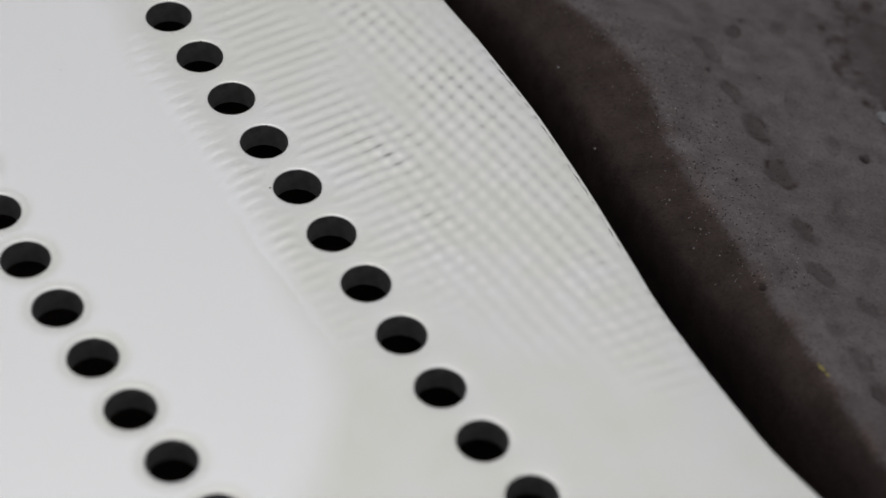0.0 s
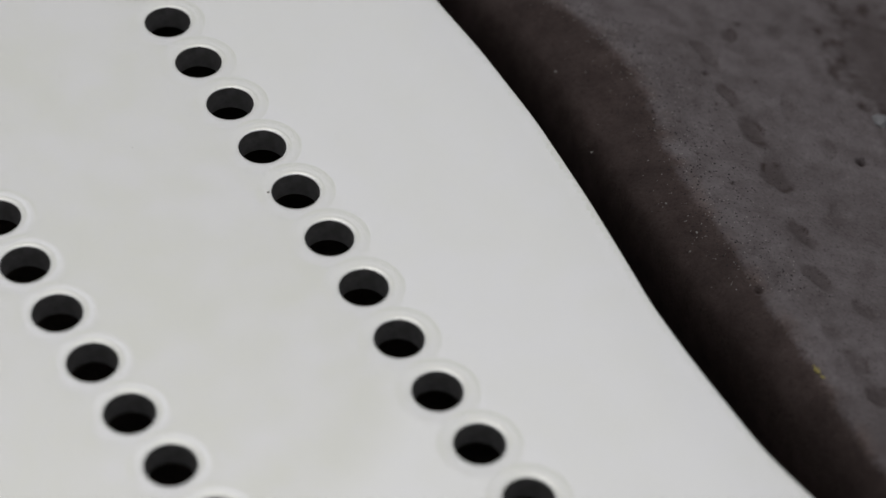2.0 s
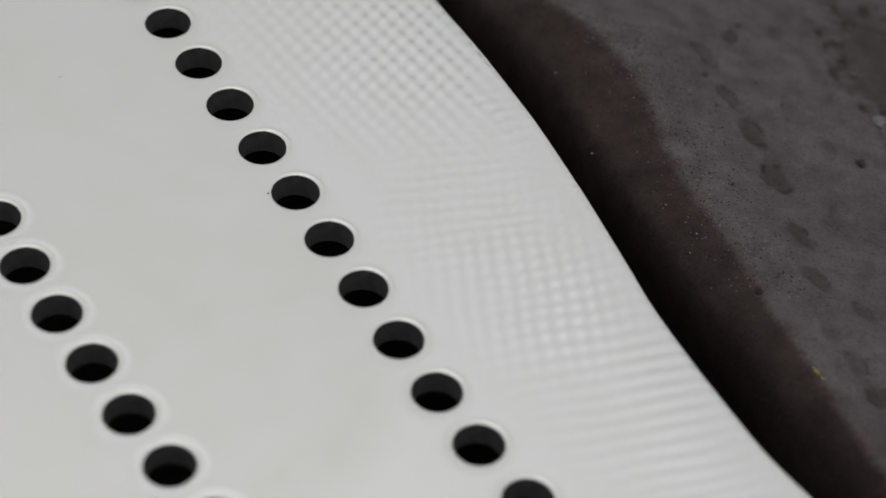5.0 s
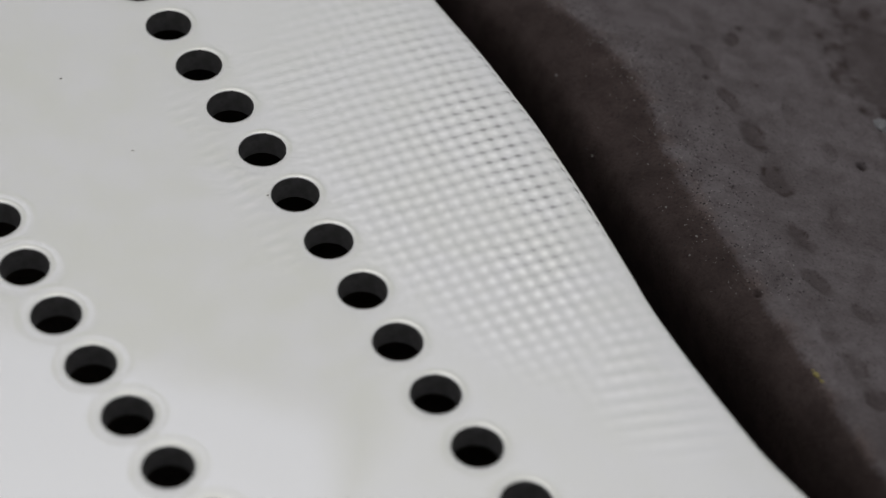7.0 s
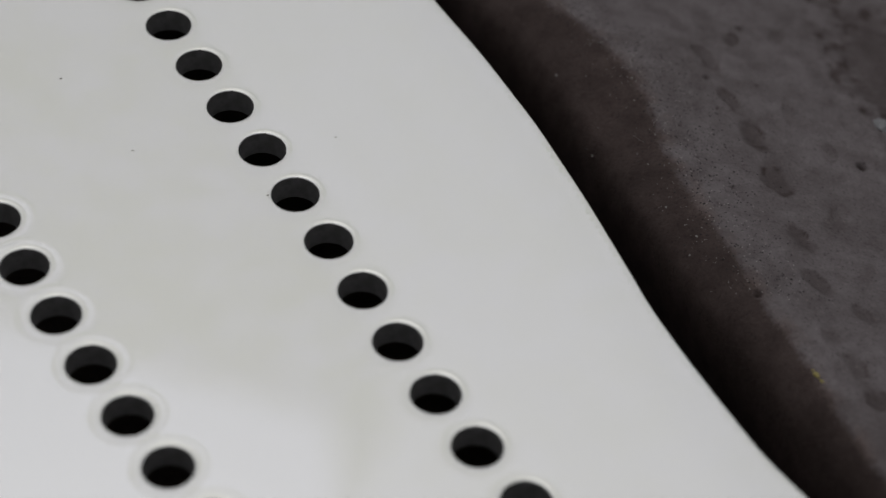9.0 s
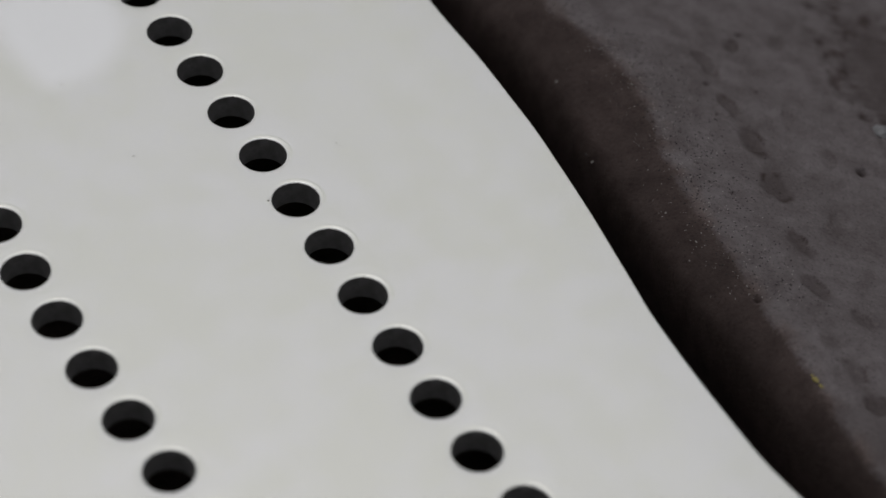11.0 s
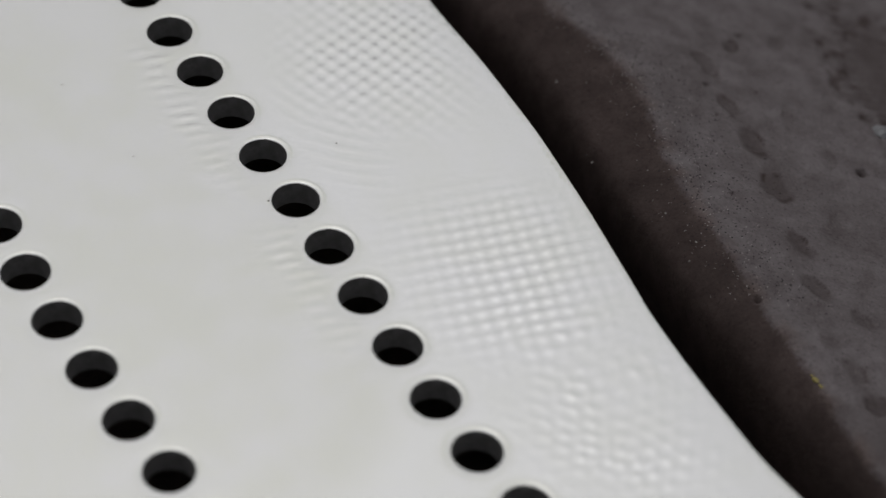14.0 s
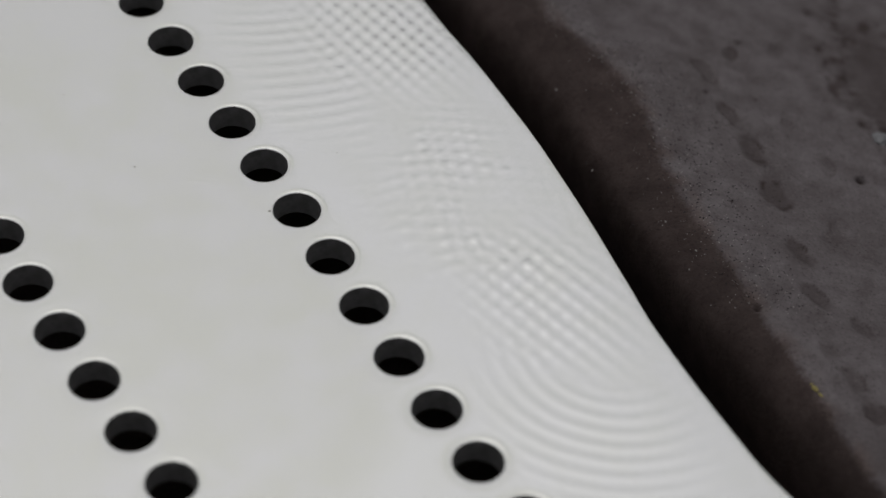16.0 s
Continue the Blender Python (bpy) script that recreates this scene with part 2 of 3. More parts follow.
# hollows worn into the stone's top: centre, half length and width, turn, depth, how brown
DENTS = [(22.5, 33.2, 2.0, 0.55, -62, 0.22, 0.5), (24.8, 36.7, 0.8, 0.45, 80, 0.3, 0.7), (24.7, 26.9, 1.5, 0.5, -60, 0.25, 0.6),
         (26.9, 22.1, 1.5, 0.95, -50, 0.30, 0.8), (28.7, 16.9, 1.6, 0.9, -55, 0.30, 0.9), (30.5, 9.8, 1.5, 0.6, -55, 0.25, 0.8),
         (31.9, 4.3, 1.3, 0.6, -55, 0.22, 0.6), (34.4, -4.9, 1.3, 0.6, -55, 0.22, 0.6), (30.1, 25.9, 0.5, 1.4, 5, 0.15, 0.35),
         (32.5, -2.0, 0.9, 0.6, -40, 0.15, 0.4), (36.0, -8.3, 1.2, 0.7, -50, 0.25, 0.7), (35.5, 1.2, 1.0, 0.5, -45, 0.18, 0.4),
         (29.3, 37.7, 1.2, 0.5, 70, 0.2, 0.4), (41.5, 33.0, 5.0, 9.0, 20, 0.3, 0.7), (33.5, 21.0, 0.6, 1.2, 0, 0.15, 0.3),
         (34.0, 12.5, 0.8, 1.4, -30, 0.15, 0.35)]
# pits: centre and radius; cut in, and painted dark as shade
PITS = [(22.6, 29.8, 0.30), (26.6, 2.4, 0.38), (36.6, 19.7, 0.50), (25.5, 38.1, 0.32), (11.4, 18.4, 0.35), (23.5, 25.5, 0.2), (20.1, 22.5, 0.18),
        (18.7, 29.0, 0.15), (14.0, 24.0, 0.16), (16.5, 20.0, 0.15), (21.6, 18.5, 0.16), (24.6, 15.0, 0.18), (27.2, 29.5, 0.2)]


FALL = 0.2


def lowered(x, y):
    """Where a mark listed for a level plan 1.7 mm down lies on the falling top."""
    y -= 2.2
    down = 0.9 + FALL * max(x - float(np.interp(y, RIDGE_LINE[::-1, 1], RIDGE_LINE[::-1, 0])), 0.0)
    return x + 0.2 * down, y + 0.96 * down


def stone_height(x, y):
    xe = np.interp(y, EDGE_LINE[::-1, 1], EDGE_LINE[::-1, 0])
    xr = np.interp(y, RIDGE_LINE[::-1, 1], RIDGE_LINE[::-1, 0])
    wob = 0.45 * value_noise(x, y, 5.0, 3) + 0.45 * value_noise(x, y, 1.7, 4) + 0.2 * value_noise(x, y, 0.6, 9)
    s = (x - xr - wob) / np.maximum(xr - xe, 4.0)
    even = (x - xr) / np.maximum(xr - xe, 4.0)
    knee = 0.32 + 0.34 * ramp01((y + 24) / 42)
    drop = -0.10 * np.log1p(np.exp(np.clip(-(even + knee) / 0.10, -60, 60)))
    flank = TOP + 4.0 * s + 130.0 * drop
    top = TOP - FALL * (x - xr)
    k = 0.35
    z = -k * np.log(np.exp(np.clip(-flank / k, -60, 60)) + np.exp(np.clip(-top / k, -60, 60)))
    z = np.maximum(z, -98.0)
    z += 0.22 * value_noise(x, y, 9.0, 5) + 0.07 * value_noise(x, y, 2.2, 6) + 0.05 * value_noise(x, y, 0.8, 7) + 0.03 * value_noise(x, y, 0.45, 8)
    stain_shade = np.zeros_like(x)
    for cx, cy, la, lb, turn, deep, tone in DENTS:
        c, q = math.cos(radians(turn)), math.sin(radians(turn))
        cx, cy = lowered(cx, cy)
        dx, dy, la, lb = x - cx, y - cy, 1.4 * la, 1.6 * lb
        r = np.hypot((dx * c + dy * q) / la, (dy * c - dx * q) / lb) + 0.5 * value_noise(x, y, 1.3, 11)
        r += 0.35 * value_noise(x, y, 0.7, 12)
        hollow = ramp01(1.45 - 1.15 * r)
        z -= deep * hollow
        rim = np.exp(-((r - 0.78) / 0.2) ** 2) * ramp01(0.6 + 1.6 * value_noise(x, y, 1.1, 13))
        stain_shade = np.maximum(stain_shade, min(1.25 * tone, 1.0) * np.maximum(0.55 * hollow, rim))
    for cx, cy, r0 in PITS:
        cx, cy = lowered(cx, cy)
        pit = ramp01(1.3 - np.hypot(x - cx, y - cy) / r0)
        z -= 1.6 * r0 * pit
        # the pit's shade goes into the colour at full strength
        stain_shade = np.maximum(stain_shade, pit)
    ledge = np.maximum.reduce([ramp01((y - 47) / 3.0), ramp01((-42 - y) / 3.0), ramp01((-60 - x) / 3.0)])
    z = np.where(x < xr - 1, z * (1 - ledge) + (-THICK) * ledge, z)
    # unseen rib added under the plate, between its free edge and the first row of holes: keeps the gap's light from the
    # holes
    e = edge_distance(x, y)
    light_block = ramp01((e - 5.0) / 0.8) * ramp01((10.5 - e) / 0.8)
    z = np.where(x < xe, z * (1 - light_block) + (-THICK - 0.02) * light_block, z)
    # mask of the flank's painted shade, full below the ridge line
    shaded = np.clip(0.5 - s * 12.0, -2.0, 2.0)
    return z, shaded, stain_shade


def build_stone():
    xs = np.concatenate([np.arange(-95, -6, 1.5), np.arange(-6, 44, 0.22), np.arange(44, 116, 1.5)])
    ys = np.concatenate([np.arange(-90, -32, 1.5), np.arange(-32, 52, 0.22), np.arange(52, 91, 1.5)])
    gx, gy = np.meshgrid(xs, ys)
    z, shaded, stain_shade = stone_height(gx, gy)
    nx, ny = len(xs), len(ys)
    # the wall below the flank leans back, so that the gap opens into a dark hollow
    lean = 0.30 * np.maximum(TOP - 2.6 - z, 0) * ramp01((40 - gx) / 20)
    verts = np.column_stack([(gx + lean).ravel(), gy.ravel(), z.ravel()])
    idx = np.arange(nx * ny).reshape(ny, nx)
    faces = np.column_stack([idx[:-1, :-1].ravel(), idx[:-1, 1:].ravel(), idx[1:, 1:].ravel(), idx[1:, :-1].ravel()]).tolist()
    ring = np.concatenate([idx[0, :], idx[1:, -1], idx[-1, -2::-1], idx[-2:0:-1, 0]])
    low = verts[ring].copy()
    low[:, 2] = -104.0
    base = len(verts)
    m = len(ring)
    faces += [(int(ring[(k + 1) % m]), int(ring[k]), base + k, base + (k + 1) % m) for k in range(m)]
    faces.append([base + k for k in range(m)][::-1])
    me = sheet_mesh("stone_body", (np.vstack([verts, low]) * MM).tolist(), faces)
    at = me.attributes.new("shaded", "FLOAT", "POINT")
    at.data.foreach_set("value", np.concatenate([shaded.ravel(), np.zeros(m)]).astype(np.float32))
    at = me.attributes.new("stain_shade", "FLOAT", "POINT")
    at.data.foreach_set("value", np.concatenate([stain_shade.ravel(), np.zeros(m)]).astype(np.float32))
    ob = new("stone_block")
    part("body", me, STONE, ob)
    return tagged(ob, "dark grey-brown stone block with a worn ridge, flank painted darker as shade", "stone")


stone = build_stone()


def build_ground():
    m, n, l, b = material("paving")
    t = noise_node(n, l, 6, 6)
    r = ramp_node(n, l, t.outputs["Fac"], [(0.3, (0.10, 0.095, 0.09)), (0.7, (0.16, 0.15, 0.14))])
    l.new(r.outputs["Color"], b.inputs["Base Color"])
    b.inputs["Roughness"].default_value = 0.85
    me = sheet_mesh("ground", [(-400, -400, -0.104), (400, -400, -0.104), (400, 400, -0.104), (-400, 400, -0.104)], [(0, 1, 2, 3)], False)
    me.materials.append(m)
    tagged(new("ground", me), "grey-brown ground under the stone block", "ground", kind="structure")


build_ground()


def build_added_walls():
    """Unseen plain dark walls, added to darken the ripples' reflections, low enough to leave the sky open."""
    m, n, l, b = material("dark_wall")
    t = noise_node(n, l, 2.5, 6)
    r = ramp_node(n, l, t.outputs["Fac"], [(0.3, (0.075, 0.068, 0.064)), (0.7, (0.12, 0.11, 0.105))])
    l.new(r.outputs["Color"], b.inputs["Base Color"])
    b.inputs["Roughness"].default_value = 0.9
    far, thick, low, high = 3.0, 0.2, -0.104, 1.5
    for name, x, y, lx, ly in (("added_wall_north", 0, far, 2 * far + thick, thick), ("added_wall_south", 0, -far, 2 * far + thick, thick),
                               ("added_wall_east", far, 0, thick, 2 * far - thick), ("added_wall_west", -far, 0, thick, 2 * far - thick)):
        bm = bmesh.new()
        bmesh.ops.create_cube(bm, size=1)
        for v in bm.verts:
            v.co = Vector((x + v.co.x * lx, y + v.co.y * ly, low + (v.co.z + 0.5) * (high - low)))
        me = bpy.data.meshes.new(name)
        bm.to_mesh(me)
        bm.free()
        me.materials.append(m)
        tagged(new(name, me), "plain dark unseen wall, added to darken what the ripples reflect", "wall", kind="structure")


build_added_walls()


# ---- ripples: standing waves in the film, rigid patches that rise and subside ----
ALONG, ACROSS = np.array((0.555, -0.832)), np.array((0.832, 0.555))
ORIGIN = np.array((-9.45, 0.26))
STEP = 0.14


def blob(u, w, u0, w0, ru, rw):
    return np.exp(-(((u - u0) / ru) ** 2 + ((w - w0) / rw) ** 2) ** 2)


def train(u, w, degrees, length, bend=0.1, phase=0.0, seed=0):
    """Crests that advance at that angle from the rows of holes; bend: how far they wander, in millimetres."""
    a = radians(degrees)
    off = bend * (np.sin(u / 8.0 + phase) + np.sin(w / 5.0 + 2 * phase + 1)) + 1.6 * bend * value_noise(u, w, 4.5, 40 + seed)
    return np.cos(2 * math.pi * (u * math.cos(a) + w * math.sin(a) + off) / length + phase)


def rings(u, w, u0, w0, length, squash=1.0, phase=0.0, bend=0.12):
    r = np.hypot(u - u0, (w - w0) * squash) + 2 * bend * value_noise(u, w, 5.0, 61)
    return np.cos(2 * math.pi * r / length + phase)


def band(w, w0, w1):
    return ramp01((w - w0) / (w1 - w0))


def patchy(u, w, size, seed, low=0.5):
    """Uneven strength, from low to about 1.2."""
    return low + (1.2 - low) * ramp01(0.5 + 1.1 * value_noise(u, w, size, seed))


def strokes(u, w, phase, degrees=4):
    """Short crests just beyond the row of holes."""
    return 1.15 * train(u, w, degrees, 1.34, 0.2, phase) * ramp01((-w - 0.6) / 1.0) * np.exp(-((w + 3.2) / 1.9) ** 4) * patchy(u, w, 3.0, 70)


def waves_lattice(u, w):
    lines = train(u, w, 3, 1.30, 0.10) * blob(u, w, -14, 5, 22, 9.5) * (1 - 0.75 * band(w, 9, 14))
    cross = train(u, w, 25, 1.42, 0.12, 0.4, 1) + 0.85 * train(u, w, -84, 1.46, 0.12, 1.1, 2)
    right = cross * blob(u, w, -5, 14.5, 23, 11) * band(w + 0.2 * u, 2, 9) * (0.8 + 0.4 * band(w, 9, 19))
    calm = 1 - 0.55 * blob(u, w, -14, 11.5, 6, 3)
    top = 0.7 * train(u, w, 12, 1.36, 0.12, 0.2, 3) * blob(u, w, -29, 17, 8, 9)
    ticks = 0.7 * train(u, w, -4, 1.36, 0.15, 0.5, 4) * blob(u, w, 20, 17.5, 10, 4.0) * patchy(u, w, 3.0, 71)
    return (lines + right + top) * calm * patchy(u, w, 5.0, 72, 0.75) + ticks


def waves_rings(u, w):
    up = rings(u, w, 9.6, 18.2, 1.34) * blob(u, w, -11, 17.5, 21, 11) * band(-u, -7, 0) * (0.5 + 0.5 * band(w, 10, 20))
    down = rings(u, w, 12.8, 16.3, 1.50) * blob(u, w, 28, 12, 14, 9.5) * band(u, 13, 20)
    mid = (train(u, w, -20, 1.4, 0.4, 1.0, 5) + train(u, w, -65, 1.4, 0.5, 2.0, 6)) * blob(u, w, 10, 16, 7, 7) * 0.3
    return up + 0.68 * down + mid * patchy(u, w, 2.5, 73, 0.2)


def waves_checks(u, w):
    top = (train(u, w, 26, 1.38, 0.08, 0.4, 1) + train(u, w, -84, 1.40, 0.08, 1.1, 2)) * blob(u, w, -22, 15, 16, 12) * (0.85 + 0.25 * band(w, 8, 19))
    arcs = train(u, w, -12, 1.38, 0.35, 0.3, 3) * blob(u, w, 24, 13.5, 15, 9) * (0.4 + 0.5 * band(w, 9, 18)) * patchy(u, w, 5.0, 85, 0.6)
    columns = train(u, w, 65, 1.32, 0.15, 0.3, 4) * blob(u, w, 12, 12, 9, 8) * 0.65
    ticks = 0.7 * train(u, w, -8, 1.36, 0.2, 0.4, 5) * blob(u, w, -5, 20.5, 6, 2.4) * patchy(u, w, 2.0, 74, 0.0)
    faint = (train(u, w, 65, 1.3, 0.5, 0.8, 6) + train(u, w, -22, 1.3, 0.5, 1.7, 7)) * blob(u, w, 2, 12, 8, 9) * 0.32
    return top + arcs + columns + ticks + faint


def waves_even_lattice(u, w):
    rows = train(u, w, -6, 1.33, 0.12, 2.1)
    columns = train(u, w, 86, 1.38, 0.12, 1.3, 1)
    reach = blob(u, w, -4, 12, 25, 15) * band(w - 0.28 * u, -1.5, 3.5)
    ticks = 0.55 * train(u, w, -17, 1.42, 0.2, 0.5, 2) * blob(u, w, 26, 15.5, 8, 5)
    return reach * ((0.85 + 0.2 * band(w, 12, 19)) * rows + 0.78 * columns * band(w + 0.3 * u, -6, 5)) * patchy(u, w, 6.0, 75, 0.8) + ticks


def waves_broad_lattice(u, w, end_reach=11.5, end_strength=1.0):
    low = band(u - 0.04 * w, 2.8, 4.6)
    rows = train(u, w, -3, 1.36, 0.10, 2.1) * (1 - low) + train(u, w, -6, 1.34, 0.12, 0.4, 1) * low
    columns = train(u, w, 86, 1.40, 0.12, 1.3, 2) * (1 - low) + train(u, w, 84, 1.38, 0.25, 0.2, 3) * low
    top = blob(u, w, -16, 11, 27, 16) * (1 - low)
    end = blob(u, w, 3 + 0.62 * end_reach, 13, end_reach, 9.5) * low * end_strength
    ticks = 0.6 * train(u, w, -6, 1.40, 0.2, 0.5, 4) * blob(u, w, 21, 17.0, 8, 3.0) * patchy(u, w, 2.5, 76)
    return (top * ((0.85 + 0.3 * band(w, 13, 19)) * rows + 0.75 * columns * band(w, 3, 11)) + end * (0.85 * rows + 0.8 * columns)) * patchy(u, w, 6.0, 77, 0.8) + ticks


def waves_waning_lattice(u, w):
    return waves_broad_lattice(u, w, 8.5, 0.6)


def waves_cells(u, w):
    top = (0.7 * train(u, w, -22, 1.42, 0.7, 0.6, 1) + 0.6 * train(u, w, 62, 1.5, 0.8, 1.4, 2) + 0.5 * train(u, w, -70, 1.45, 0.8, 2.4, 8)) * blob(u, w, -21, 13, 15, 11) * 1.15 * patchy(u, w, 2.5, 78, 0.2)
    left = train(u, w, -40, 1.36, 0.45, 0.9, 3) * blob(u, w, 3, 6, 9, 5) * 0.6 * patchy(u, w, 3.0, 84, 0.3)
    rows = (train(u, w, -15, 1.32, 0.75, 0.5, 4) + 0.8 * train(u, w, 66, 1.4, 1.0, 0.9, 5) + 0.6 * train(u, w, -60, 1.45, 1.0, 2.2, 6)) * blob(u, w, 11, 15, 19, 9.5)
    arcs = rings(u, w, 16.5, 15.5, 1.38, 1.0, 0.5, 0.5) * blob(u, w, 25, 11, 12, 9) * band(np.hypot(u - 16.5, w - 15.5), 6, 9)
    return top + left + 0.75 * rows * patchy(u, w, 2.0, 79, 0.45) + 0.55 * arcs


def waves_fan(u, w):
    top = (train(u, w, 18, 1.34, 0.12, 0.6, 1) + 0.9 * train(u, w, -73, 1.36, 0.12, 1.4, 2)) * blob(u, w, -21, 15.5, 13, 9) * 0.95
    bow = rings(u, w, -22, 18, 1.40, 1.0, 0.7) * blob(u, w, -13, 6.5, 10, 4.5) * 0.4
    mid = (train(u, w, -12, 1.32, 0.12, 0.3, 3) + 0.85 * train(u, w, 72, 1.42, 0.2, 1.1, 4)) * blob(u, w, 9, 12, 11, 10) * 0.7
    low = (train(u, w, -12, 1.36, 0.9, 0.2, 5) + 0.8 * train(u, w, 58, 1.4, 0.9, 1.5, 6) + 0.8 * train(u, w, 118, 1.4, 0.9, 2.5, 7)) * blob(u, w, 26, 12.5, 10, 9)
    return (top + bow + mid) * patchy(u, w, 5.0, 80, 0.7) + 0.45 * low * patchy(u, w, 3.0, 81, 0.4)


def waves_mixed(u, w):
    top = (train(u, w, 24, 1.36, 0.08, 0.7, 1) + train(u, w, -80, 1.32, 0.08, 1.9, 2)) * blob(u, w, -24, 18.5, 10, 8) * 1.3
    fan = rings(u, w, -48, 16, 1.48, 1.0, 0.3) * blob(u, w, -22, 8, 11, 6) * 0.85 * patchy(u, w, 4.0, 82)
    mid = (train(u, w, 20, 1.4, 0.7, 0.6, 3) + train(u, w, -25, 1.45, 0.7, 2.2, 4) + train(u, w, 70, 1.45, 0.7, 1.2, 5)) * blob(u, w, -2, 14, 12, 9)
    grid = (train(u, w, 19, 1.42, 0.15, 1.2, 6) + train(u, w, -75, 1.42, 0.15, 0.4, 7)) * blob(u, w, 12.5, 14.5, 8.5, 7) * 0.72
    low = rings(u, w, 18.8, 16.2, 1.46, 1.0, 1.0) * blob(u, w, 25, 12, 12, 11) * band(np.hypot(u - 18.8, w - 16.2), 4.5, 7.5) * band(u - 0.6 * w, -2, 5)
    return top + fan + 0.6 * mid * patchy(u, w, 2.2, 83, 0.15) + 0.55 * low + grid


def blurred(a, k):
    """A running mean over 2k + 1 cells, both ways."""
    for ax in (0, 1):
        pad = [(k + 1, k) if i == ax else (0, 0) for i in (0, 1)]
        c = np.cumsum(np.pad(a, pad, mode="edge"), axis=ax)
        n = a.shape[ax]
        hi = np.take(c, np.arange(2 * k + 1, 2 * k + 1 + n), axis=ax)
        lo = np.take(c, np.arange(0, n), axis=ax)
        a = (hi - lo) / (2 * k + 1)
    return a


# outline of the painted pale reflection between the first row of holes and the free edge, and of the wide first pool
POOL_EAST = [(-31, 50), (-29.5, 31), (-19.7, 13.5), (-10.4, -1.5), (-5.2, -14), (-6.0, -21), (-10.0, -27), (-9, -44), (60, -56), (60, -20), (30, 30), (0, 60)]
POOL_WIDE = [(-56, 30), (-44, 40), (-33, 33), (-27, 22), (-17, 7), (-10, -6), (-6, -14), (-6, -24), (-10, -34), (-30, -36), (-50, -22), (-60, 4)]


def pool_sheen(outline, x, y, soft):
    """How strong the painted reflection is at each place inside a rounded outline, 0 to 1."""
    line = smooth_line(np.array(outline + outline[:1]), 160)
    inside = np.zeros(x.shape, bool)
    dist = np.full(x.shape, 1e9)
    for (x0, y0), (x1, y1) in zip(line[:-1], line[1:]):
        inside ^= ((y0 > y) != (y1 > y)) & (x < (x1 - x0) * (y - y0) / (y1 - y0 if y1 != y0 else 1e-9) + x0)
        dist = np.minimum(dist, np.hypot(x - x0, y - y0))
    return inside, ramp01(np.where(inside, dist, 0) / soft)


def wave_field(name, waves, u_range, w_range, height, parent, label, outline, soft, deep, parting=()):
    """Fields of waves over the wet plate, following its top, parted where one pattern ends."""
    us, ws = np.arange(*u_range, STEP), np.arange(*w_range, STEP)
    gu, gw = np.meshgrid(us, ws)
    x = ORIGIN[0] + gu * ALONG[0] + gw * ACROSS[0]
    y = ORIGIN[1] + gu * ALONG[1] + gw * ACROSS[1]
    e = edge_distance(x, y)
    near = ramp01((hole_distance(x, y) - 2.5) / 1.3)
    fade = ramp01((gw - w_range[0]) / 1.4) * ramp01((w_range[1] - gw) / 0.9)
    wv = waves(gu, gw) * near * fade * np.clip(1.02 + 0.016 * gu, 0.6, 1.5) * (1 - 0.35 * np.exp(-(np.maximum(e, 0) / 2.5) ** 2))
    env = 1.6 * np.sqrt(blurred(blurred(wv**2, 9), 9)) * near * fade
    z = film_height(x, y) + height * (env + wv) * ramp01(e / 0.55) - 0.010 * (1 - ramp01(env / 0.25)) - 0.08 * (1 - ramp01(e / 0.5))
    keep = (e > 0.12) & (near > 0.01) & (env > 0.03)
    idx = np.arange(x.size).reshape(x.shape)
    q = keep[:-1, :-1] & keep[:-1, 1:] & keep[1:, 1:] & keep[1:, :-1]
    rounds = [u_range[0], *parting, u_range[1]]
    for lo, hi in zip(rounds[:-1], rounds[1:]):
        own = q & (gu[:-1, :-1] >= lo) & (gu[:-1, :-1] < hi)
        f = np.column_stack([idx[:-1, :-1][own], idx[:-1, 1:][own], idx[1:, 1:][own], idx[1:, :-1][own]])[:, ::-1]
        used, inv = np.unique(f, return_inverse=True)
        v = np.column_stack([x.ravel()[used], y.ravel()[used], z.ravel()[used]]) * MM
        me = sheet_mesh(name, v.tolist(), inv.reshape(-1, 4).tolist())
        at = me.attributes.new("sheen", "FLOAT", "POINT")
        at.data.foreach_set("value", (deep * pool_sheen(outline, x.ravel()[used], y.ravel()[used], soft)[1]).astype(np.float32))
        part(name, me, STEEL, parent, label)


HIGH = 0.024


def ripple(waves, label, deep=0.5, left=None, parting=()):
    """Waves between the holes and the free edge; left: the waves of a narrow field beyond the holes, and the strength
    of the painted reflection there.
    """
    thing = new("water_ripple")
    wave_field("wave_field", waves, (-38, 40), (1.0, 27), HIGH, thing, "", POOL_EAST, 5.0, deep, parting)
    if left:
        wave_field("wave_fringe", left[0], (-36, 24), (-7.0, -0.4), HIGH, thing, "short strokes of ripples beside the holes", POOL_WIDE, 3.0, left[1])
    return tagged(thing, label, "water ripples", group="ripples on the wet plate")


lattice = ripple(waves_lattice, "fine lattice of standing ripples in the water film", 0.0, (lambda u, w: strokes(u, w, 0.0) * blob(u, w, -9, 0, 21, 20), 1.0))
ringed = ripple(waves_rings, "arcs of fine ripples spreading in the water film", parting=(8.0,))
checks = ripple(waves_checks, "checked ripples above long arcs in the water film", parting=(-3.0,))
even = ripple(waves_even_lattice, "even lattice of dotted ripples in the water film", 0.5, (lambda u, w: 0.6 * strokes(u, w, 2.1) * blob(u, w, -12, 0, 15, 20), 0.0))
broad = ripple(waves_broad_lattice, "two meeting lattices of dotted ripples in the water film", 0.5, (lambda u, w: 0.75 * strokes(u, w, 2.6) * blob(u, w, -15, 0, 21, 20), 0.0))
